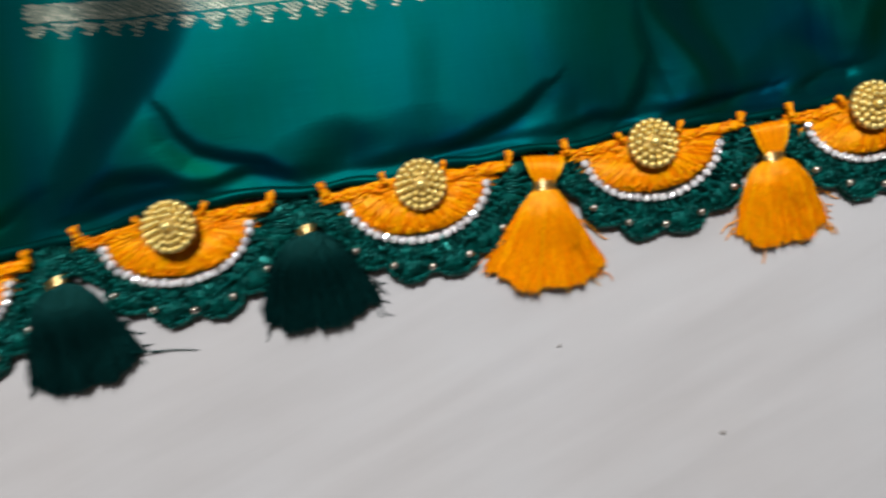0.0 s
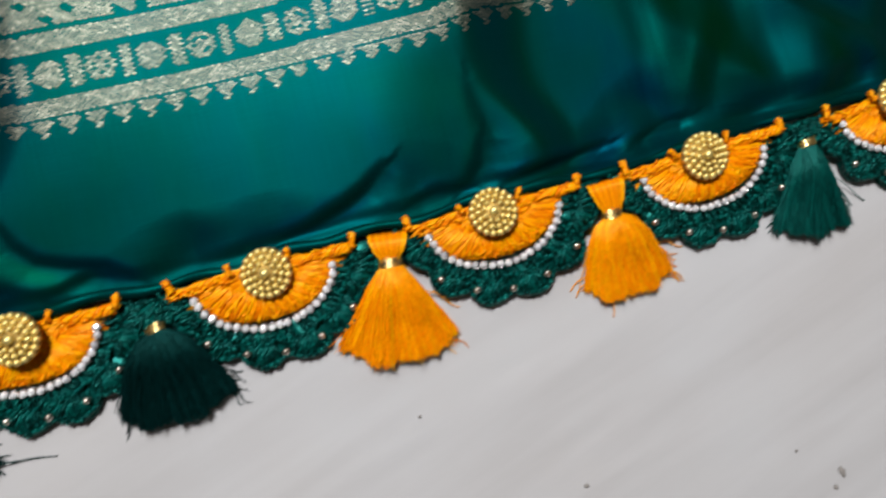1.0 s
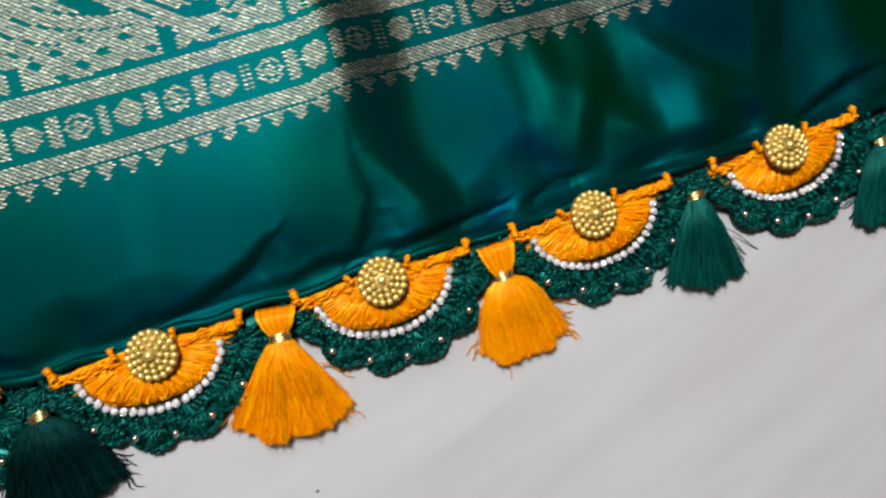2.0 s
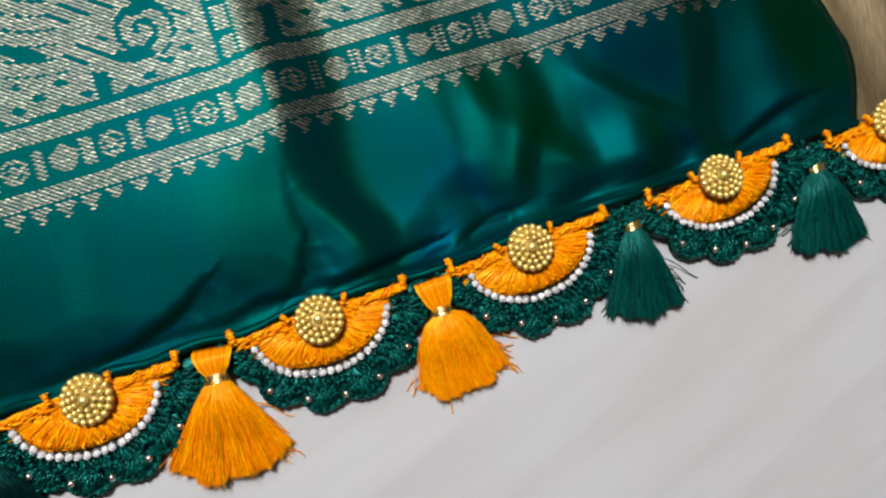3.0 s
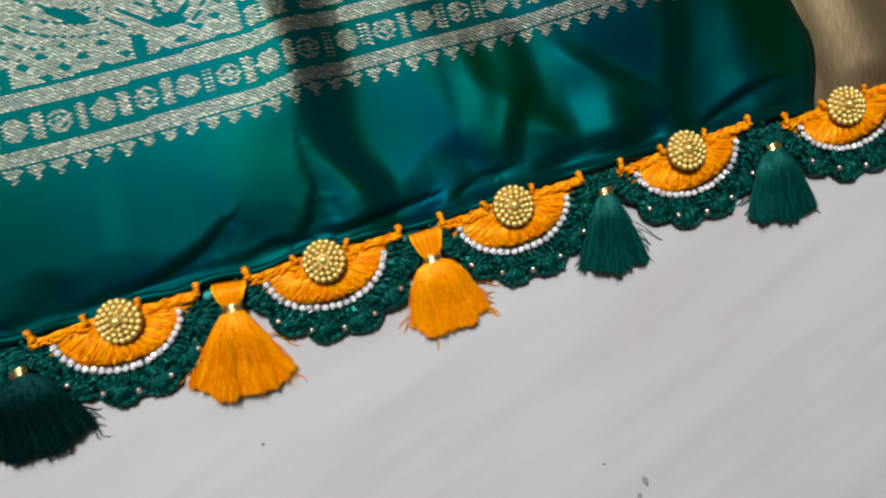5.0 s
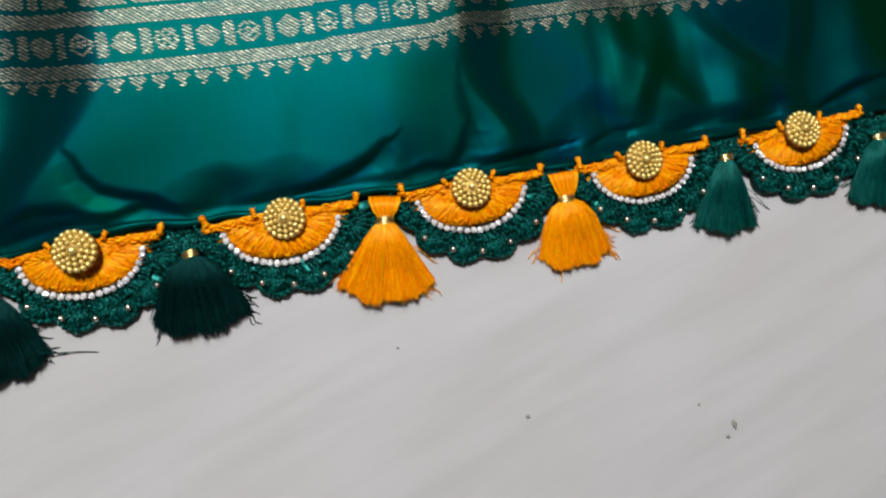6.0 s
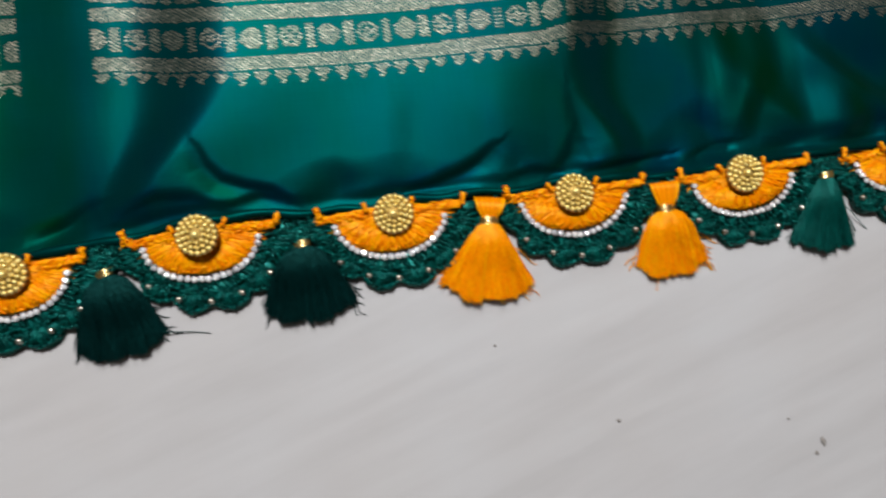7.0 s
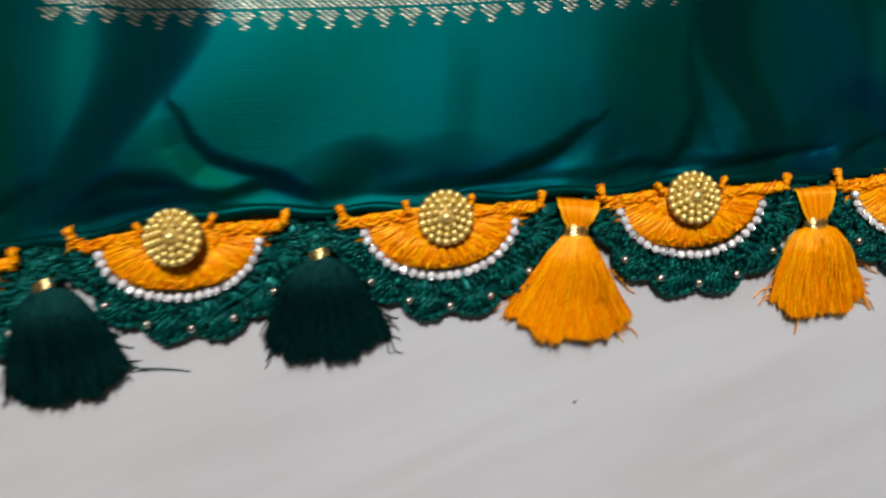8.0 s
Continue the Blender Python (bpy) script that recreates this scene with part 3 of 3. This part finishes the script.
def picot_mesh(seed):
    """A small knotted loop of thread that stands up from the cord."""
    rng = random.Random(seed)
    s = Shape()
    s.tube([(0, -0.4 * MM, 4.8 * MM), (0.1 * MM, 1.2 * MM, 5.5 * MM), (0.05 * MM, 2.6 * MM, 5.8 * MM), (0, 3.3 * MM, 5.4 * MM)], [0.8 * MM, 0.62 * MM, 0.8 * MM, 0.45 * MM], 7)
    for k in range(16):
        y, q = rng.uniform(-0.2, 3.2), rng.uniform(0, math.pi)
        wide = 0.95 if y > 1.9 or y < 0.6 else 0.72
        ring = []
        for n in range(7):
            a = q + math.pi * n / 6
            ring.append((wide * math.cos(a) * MM, (y + 0.35 * (n / 6 - 0.5)) * MM, (5.5 + 0.95 * wide * math.sin(a)) * MM))
        s.tube(ring, rng.uniform(0.16, 0.28) * MM, 5)
    return s


def stone_cup():
    s = Shape()
    s.lathe((0, 0, 0), [(1.0 * MM, 0), (1.12 * MM, 0.6 * MM), (1.1 * MM, 0.9 * MM), (1.0 * MM, 0.92 * MM), (0.88 * MM, 0.6 * MM)], 10)
    for q in range(4):
        a = math.pi / 4 + q * math.pi / 2
        s.ball((1.02 * MM * math.cos(a), 1.02 * MM * math.sin(a), 0.98 * MM), 0.2 * MM, 5, 4)
    return s


def stone_crystal():
    s = Shape()
    s.lathe((0, 0, 0), [(0.92 * MM, 0.6 * MM), (0.98 * MM, 0.9 * MM), (0.70 * MM, 1.32 * MM), (0.42 * MM, 1.50 * MM), (0.36 * MM, 1.51 * MM)], 7)
    return s


def button_meshes():
    disc = Shape()
    disc.lathe((0, 0, 0), [(6.0 * MM, 0), (6.6 * MM, 0.3 * MM), (6.5 * MM, 0.7 * MM), (5.2 * MM, 1.0 * MM), (5.0 * MM, 1.25 * MM), (3.9 * MM, 1.5 * MM),
                           (3.7 * MM, 1.75 * MM), (2.7 * MM, 1.95 * MM), (2.5 * MM, 2.15 * MM), (1.5 * MM, 2.2 * MM), (0.2 * MM, 2.2 * MM)], 40)
    grains = Shape()
    # rings of raised grains, each drawn out and slightly slanted like a twisted rope
    for r, z, n, long, wide in ((5.7, 1.1, 19, 1.0, 0.9), (4.1, 1.75, 14, 0.88, 0.84), (2.65, 2.25, 9, 0.74, 0.74)):
        for q in range(n):
            a = 2 * math.pi * (q + 0.5 * (n % 2)) / n
            first = len(grains.v)
            grains.ball((0, 0, 0), 1.0, 8, 6)
            b = a + 0.55
            for i in range(first, len(grains.v)):
                u, v, w = grains.v[i]
                u, v, w = u * long, v * wide, w * 0.9
                grains.v[i] = ((r * math.cos(a) + u * math.cos(b) - v * math.sin(b)) * MM, (r * math.sin(a) + u * math.sin(b) + v * math.cos(b)) * MM, (z + w) * MM)
    stud = Shape()
    stud.ball((0, 0, 2.7 * MM), 1.25 * MM, 12, 8, 0.9)
    return disc, grains, stud


def crochet_scallop(x, y, turn, seed, button_dx, button_z):
    thing = tagged(new("crochet_scallop"), "orange and green crocheted scallop with rhinestones and gold button",
                   "crochet scallop", "scallops along the hem")
    thing.matrix_basis = pose(x * MM, y * MM, 0, 0, 0, turn)
    rng = random.Random(seed * 7 + 1)
    band = None
    for name, (shape, mat) in scallop_meshes(seed).items():
        if name[0] == "yarn":
            shape.make("yarn", mat, band)["kind"] = "stuff"
        elif name[0] == "lobe":
            band = shape.make("lobe", mat, thing)
        else:
            ob = shape.make(name, mat, thing)
            if name in ("orange_yarn", "top_cord"):
                ob["kind"] = "stuff"
    for px, py, t in ((-22.0, 1.7, 8), (24.0, 2.2, -6), (-7.2, 2.6, 25), (7.6, 3.2, -20)):
        ob = picot_mesh(seed * 10 + int(px)).make("picot", ORANGE, thing)
        big = 1.08 if abs(px) > 10 else 0.85
        ob.matrix_basis = pose(px * MM, (py - 0.3) * MM, 1.5 * MM, 0, 0, t + rng.uniform(-12, 12)) @ Matrix.Diagonal((big, big, 1.0, 1))
    stone_chain(thing, rng)
    for bx, by in BEADS:
        s = Shape()
        s.ball((0, 0, 0), 1.05 * MM, 10, 7)
        ob = s.make("bead", STEEL, thing)
        ob.location = (bx * MM, by * MM, (base_height(bx, by) + 2.9) * MM)
    disc, grains, stud = button_meshes()
    button = disc.make("coin_button", GAP_GOLD, thing, "antique gold coin button with rings of grains")
    button.matrix_basis = pose(button_dx * MM, 0.6 * MM, button_z * MM, rng.uniform(-5, 5), rng.uniform(-6, 6), rng.uniform(0, 40))
    grains.make("granulation", GOLD, button)["kind"] = "stuff"
    stud.make("centre_stud", GOLD, button)
    return thing


def stone_chain(thing, rng):
    n = 22
    # the cups are spread evenly along the arc
    arc = [(0.3 + STONE_A * math.cos(a), STONE_B * math.sin(a)) for a in (math.pi * (1.04 + 0.92 * i / 400) for i in range(401))]
    run = np.concatenate([[0], np.cumsum([math.dist(p, q) for p, q in zip(arc, arc[1:])])])
    cups = Shape()
    spots = []
    for i in range(n):
        d = run[-1] * i / (n - 1)
        k = int(np.searchsorted(run, d).clip(1, 400))
        x, y = arc[k]
        z = base_height(x, y) + 2.15
        x, y = x + rng.uniform(-0.15, 0.15), y + rng.uniform(-0.15, 0.15)
        spots.append((x, y, z, rng.uniform(0, 90)))
        one = CUP
        b = len(cups.v)
        cups.v += [(vx + x * MM, vy + y * MM, vz + z * MM) for vx, vy, vz in one.v]
        cups.f += [tuple(b + i for i in f) for f in one.f]
    chain = cups.make("rhinestone_chain", SILVER, thing, "silver cup chain set with clear stones")
    for x, y, z, t in spots:
        ob = part_from("rhinestone", CRYSTAL_MESH, chain, (x * MM, y * MM, z * MM), t)
        ob.rotation_euler = (rng.uniform(-0.3, 0.34), rng.uniform(-0.32, 0.3), radians(t))
    return chain


def tassel(x, y, tilt, spread, length, mat, kind, seed, top, lift, flare, loop, strays, loop_top):
    rng = random.Random(seed)
    thing = tagged(new("tassel"), kind, "tassel", "tassels along the hem")
    thing.matrix_basis = pose(x * MM, y * MM, 0, 0, 0, tilt)
    # satin loop from the hem down to the knot
    s = Shape()
    reach = loop_top - y
    bows = ((1.0, reach, 4.6), (1.0, reach - 1.0, 6.6), (1.0, reach - 2.2, 6.9 + 0.5 * lift), (0.93, reach * 0.62, 6.9 + lift), (0.74, reach * 0.32, 6.5 + lift), (5.0 / top, 1.2, 6.0 + lift), (4.4 / top, -0.6, 5.5 + lift))
    for i in range(0 if loop is GREEN else 38):
        f = i / 37 - 0.5
        s.tube([((f * w * top + rng.uniform(-0.06, 0.06)) * MM, yy * MM, (zz + 0.5 * math.cos(math.pi * f)) * MM) for w, yy, zz in bows], 0.22 * MM, 5)
    low = 1.4 if loop is GREEN else 0.1
    s.grid([[(f * w * top * MM, yy * MM, (zz - low + 0.5 * math.cos(math.pi * f)) * MM) for f in (-0.5, -0.25, 0, 0.25, 0.5)] for w, yy, zz in bows])
    if loop is GREEN:
        for i in range(130):
            px, py, q, r = rng.uniform(-4.6, 4.6), rng.uniform(0.8, reach + 0.6), rng.uniform(0, math.pi), rng.uniform(0.6, 1.4)
            dx, dy, pz = r * math.cos(q), r * math.sin(q), 5.6 + lift - 0.05 * px * px + rng.uniform(-0.3, 0.3)
            s.tube([((px - dx) * MM, (py - dy) * MM, (pz - 0.5) * MM), (px * MM, py * MM, (pz + 0.6) * MM), ((px + dx) * MM, (py + dy) * MM, (pz - 0.5) * MM)],
                   [0.25 * MM, 0.42 * MM, 0.25 * MM], 5)
    s.make("loop_band", loop, thing)["kind"] = "stuff"
    # gold wire round the neck
    s = Shape()
    for k in range(5):
        yy = 1.3 - 0.62 * k * (0.75 if loop is GREEN else 1.0)
        round_neck, slant = (2.3, 0.6) if loop is GREEN else (2.75, 0.25)
        ring = [((round_neck + 0.15 * rng.random()) * math.cos(q) * MM, (yy + slant * math.cos(q) + rng.uniform(-0.08, 0.08)) * MM, (4.9 + lift + 1.55 * math.sin(q)) * MM)
                for q in (2 * math.pi * i / 20 for i in range(21))]
        s.tube(ring, 0.34 * MM, 5)
    s.make("wire_wrap", WIRE, thing, "gold wire wrapped round the neck")
    # skirt: a soft body drawn into locks, with fine threads lying along it
    locks = sorted(rng.uniform(-0.95, 0.95) for _ in range(9))
    depth = [rng.uniform(0.4, 1.0) for _ in locks]
    ph = rng.uniform(0, 6.28)

    def notch(side):
        return sum(d * math.exp(-((side - c) / 0.06) ** 2) for c, d in zip(locks, depth))

    def skirt_place(side, f, grow=1.0, up=0.0):
        a = radians(spread) * side
        far = length * grow * (1 - 0.05 * side * side) * (1.0 + 0.025 * math.sin(side * 7 + ph)) * (1 - 0.035 * notch(side))
        w = 1.9 * side * (1 - f) + math.sin(a) * far * f ** flare
        yy = -0.3 - far * f * (math.cos(a) * 0.75 + 0.25)
        round_ = math.sqrt(max(0.02, 1 - min(1, abs(side)) ** 2.2))
        zz = 4.6 + lift - 3.3 * f + (1.5 + 0.5 * f + 1.5 * math.sin(math.pi * min(1.0, 1.5 * f)) ** 1.5 * (f < 0.667)) * round_ + 0.28 * f * math.sin(side * 17 + ph) - 0.75 * notch(side) * smooth(0.35, 0.95, f) + up
        return w, yy, max(0.25, float(zz))

    s = Shape()
    sides = [i / 45 - 1 for i in range(91)]
    top_rows = [[tuple(c * MM for c in skirt_place(q, r / 11, 0.93)) for q in sides] for r in range(12)]
    s.grid(top_rows)
    s.grid([[(px, py, min(pz, max(0.2, 3.0 + lift - 2.8 * r / 11) * MM)) for px, py, pz in row] for r, row in enumerate(top_rows)])
    s.make("skirt_core", mat, thing)
    s = Shape()
    for i in range(1500):
        loose = i % 6 == 0
        side = -1.03 + 2.06 * (i + rng.random()) / 1500
        drift = rng.gauss(0, 0.09 if loose else 0.025)
        grow = rng.uniform(0.94, 1.03) * (1.0 if i % 19 else 1.05)
        up = rng.uniform(0.1, 0.75) if loose else rng.uniform(-0.05, 0.12)
        wave, cp = rng.uniform(0.04, 0.30 if loose else 0.12), rng.uniform(0, 6.28)
        path = []
        for n in range(12):
            f = n / 11
            px, py, pz = skirt_place(side + drift * f * f, f, grow, up * math.sin(math.pi * (0.15 + 0.6 * f)))
            path.append(((px + wave * math.sin(15 * f + cp)) * MM, py * MM, (pz + 0.06 * math.sin(23 * f + cp)) * MM))
        s.tube(path, [r * MM for r in (0.13,) * 7 + (0.13, 0.13, 0.12, 0.11, 0.06)], 4, False)
    for i in range(22):
        side = rng.choice((-1, 1)) if i % 3 else 1
        f0 = rng.uniform(0.25, 0.8)
        a0 = radians(spread) * side * rng.uniform(0.75, 1.0)
        x0, y0 = math.sin(a0) * length * f0 ** flare, -length * f0
        dx, dy = side * rng.uniform(2.0, 6.5), -rng.uniform(2.0, 6.5)
        ph, wob = rng.uniform(0, 6.28), rng.uniform(0.15, 0.6)
        s.tube([((x0 + dx * f + wob * math.sin(7 * f + ph)) * MM, (y0 + dy * f + wob * math.cos(6 * f + ph)) * MM, max(0.25, 3.4 - 2.2 * f0 - 1.6 * f) * MM)
                for f in (n / 9 for n in range(10))], [0.17 * MM] * 8 + [0.14 * MM, 0.07 * MM], 4)
    s.make("skirt", mat, thing)["kind"] = "stuff"
    for sx, sy, ex, ey, bow in strays:
        s = Shape()
        path = []
        for n in range(12):
            f = n / 11
            path.append(((sx + (ex - sx) * f + bow * math.sin(math.pi * f)) * MM, (sy + (ey - sy) * f + 0.5 * bow * math.sin(2 * math.pi * f)) * MM,
                         max(0.25, 3.2 * (1 - f) ** 1.5 + 0.25) * MM))
        s.tube(path, 0.17 * MM, 5)
        s.make("stray_thread", mat, thing)
    return thing


# ---- the place ----
def sheet():
    s = Shape()
    n = 81
    c = np.sign(np.linspace(-1, 1, n)) * np.abs(np.linspace(-1, 1, n)) ** 2.5 * 2000
    X, Y = np.meshgrid(c, c)
    Z = np.where(np.hypot(X, Y) > 500, 2.0 * np.sin(X / 170) * np.cos(Y / 140) - 2.0, 0.0)
    s.grid(np.stack([X, Y, Z], -1) * MM)
    s.v = [tuple(map(float, p)) for p in s.v]
    tagged(s.make("ground_sheet", SHEET), "plain off-white cotton sheet spread flat with faint streaks", "sheet", kind="structure")


def room():
    for name, x0, y0, x1, y1 in (("wall_north", -2.1, 2.0, 2.1, 2.1), ("wall_south", -2.1, -2.1, 2.1, -2.0), ("wall_east", 2.0, -2.0, 2.1, 2.0), ("wall_west", -2.1, -2.0, -2.0, 2.0)):
        box(name, (x0, y0, -0.1), (x1, y1, 2.6), WALL, "plain painted wall", "wall")
    box("ceiling", (-2.1, -2.1, 2.6), (2.1, 2.1, 2.7), WALL, "plain painted ceiling", "ceiling")


def box(name, lo, hi, mat, label, category):
    bm = bmesh.new()
    bmesh.ops.create_cube(bm, size=1)
    for v in bm.verts:
        v.co = [lo[i] + (v.co[i] + 0.5) * (hi[i] - lo[i]) for i in range(3)]
    me = bpy.data.meshes.new(name)
    bm.to_mesh(me)
    bm.free()
    me.materials.append(mat)
    return tagged(new(name, me), label, category, kind="structure")


def speck(x, y, w, h, turn, seed):
    rng = random.Random(seed)
    s = Shape()
    ring = [(w * (0.7 + 0.5 * rng.random()) * math.cos(a), h * (0.7 + 0.5 * rng.random()) * math.sin(a)) for a in (2 * math.pi * i / 10 for i in range(10))]
    s.grid([[(p * MM, q * MM, 0.0) for p, q in ring], [(p * 0.8 * MM, q * 0.8 * MM, 0.22 * MM) for p, q in ring], [(p * 0.3 * MM, q * 0.3 * MM, 0.35 * MM) for p, q in ring]], True)
    s.f.append(tuple(range(20, 30)))
    ob = tagged(s.make("lint_speck", SPECK), "tiny dark speck of lint lying on the sheet", "lint", "specks on the sheet")
    ob.matrix_basis = pose(x * MM, y * MM, 0.0003, 0, 0, turn)


sheet()
room()
silk_cloth()
zari_weave()
gold_border()
CUP = stone_cup()
_first = stone_crystal().make("rhinestone", CRYSTAL, None, "", False)
CRYSTAL_MESH = _first.data
bpy.data.objects.remove(_first)

for i, (x, y, turn, dx, rise) in enumerate([(-120, -5, 2, 1, 6.5), (-61.5, 0, 0, 0.0, 8.2), (-1.5, 0, -1, 1.5, 6.0), (60, 0, -1.5, 0.4, 6.2), (120, 0, 0, 0.6, 6.2), (180, 1.5, 2, 0.3, 6.6), (239, 1, 2, 0, 6.2)]):
    crochet_scallop(x, y, turn, i + 1, dx, rise)

DARK = "very dark bottle green silk thread tassel with gold wire neck"
LIGHT_GREEN = "green silk thread tassel with gold wire neck"
ORANGE_T = "bright orange silk thread tassel with gold wire neck"
tassel(-91, -8, 6, 33, 26, BOTTLE, DARK, 11, 6.5, 0.0, 0.5, GREEN, [(9, -19.5, 26.5, -24.9, -0.5), (-6, -22, -9, -26, 0.5), (8, -14, 15, -17, 0.7)], 0.2)
tassel(-30, -6, 0, 38, 24.2, BOTTLE, DARK, 12, 6.5, 0.3, 0.55, GREEN, [(8, -14, 15, -18, 0.8), (9, -13, 17, -16, 1.0), (9, -15, 14, -21, 0.8), (10, -12, 17, -19, 1.2), (7, -16, 13, -20, 0.5)], 1.0)
tassel(31, -5, -8, 38, 26, TASSEL_ORANGE, ORANGE_T, 13, 9.8, 0.6, 0.85, ORANGE, [(6, -8, 17, -14, 1.4), (6, -9, 20, -8, -1.5), (8, -14, 15, -20, 1.0), (7, -11, 15, -18, 1.6)], 2.8)
tassel(92, -8, 1, 35, 22.5, TASSEL_ORANGE, ORANGE_T, 14, 9.6, -0.2, 0.5, ORANGE, [(-6, -12, -16, -17, -1.0), (-5, -13, -15, -19, -1.2), (8, -9, 18, -14, 1.0), (7, -12, 15, -17, 1.2), (-6, -20, -6.5, -27, 0.4)], 1.2)
tassel(151, -3.5, -9, 28, 25, TASSEL_GREEN, LIGHT_GREEN, 15, 6.5, 0.4, 0.8, GREEN, [(7, -14, 12, -22, 0.8), (7, -12, 14, -18, 1.0), (8, -10, 18, -17, 0.6)], 1.6)
tassel(210.5, -5, -6, 31, 24, TASSEL_GREEN, LIGHT_GREEN, 16, 6.5, 0.3, 0.65, GREEN, [(7, -14, 13, -20, 0.8), (-6, -15, -12, -20, -0.8)], 1.4)

for i, (x, y, w, h, turn) in enumerate([(28, -46, 0.5, 0.4, 20), (66, -76, 0.8, 0.6, -20), (136, -93, 0.9, 1.7, 10), (133, -96.5, 0.7, 0.8, 0), (125, -84, 0.5, 0.4, 0)]):
    speck(x, y, w, h, turn, i)
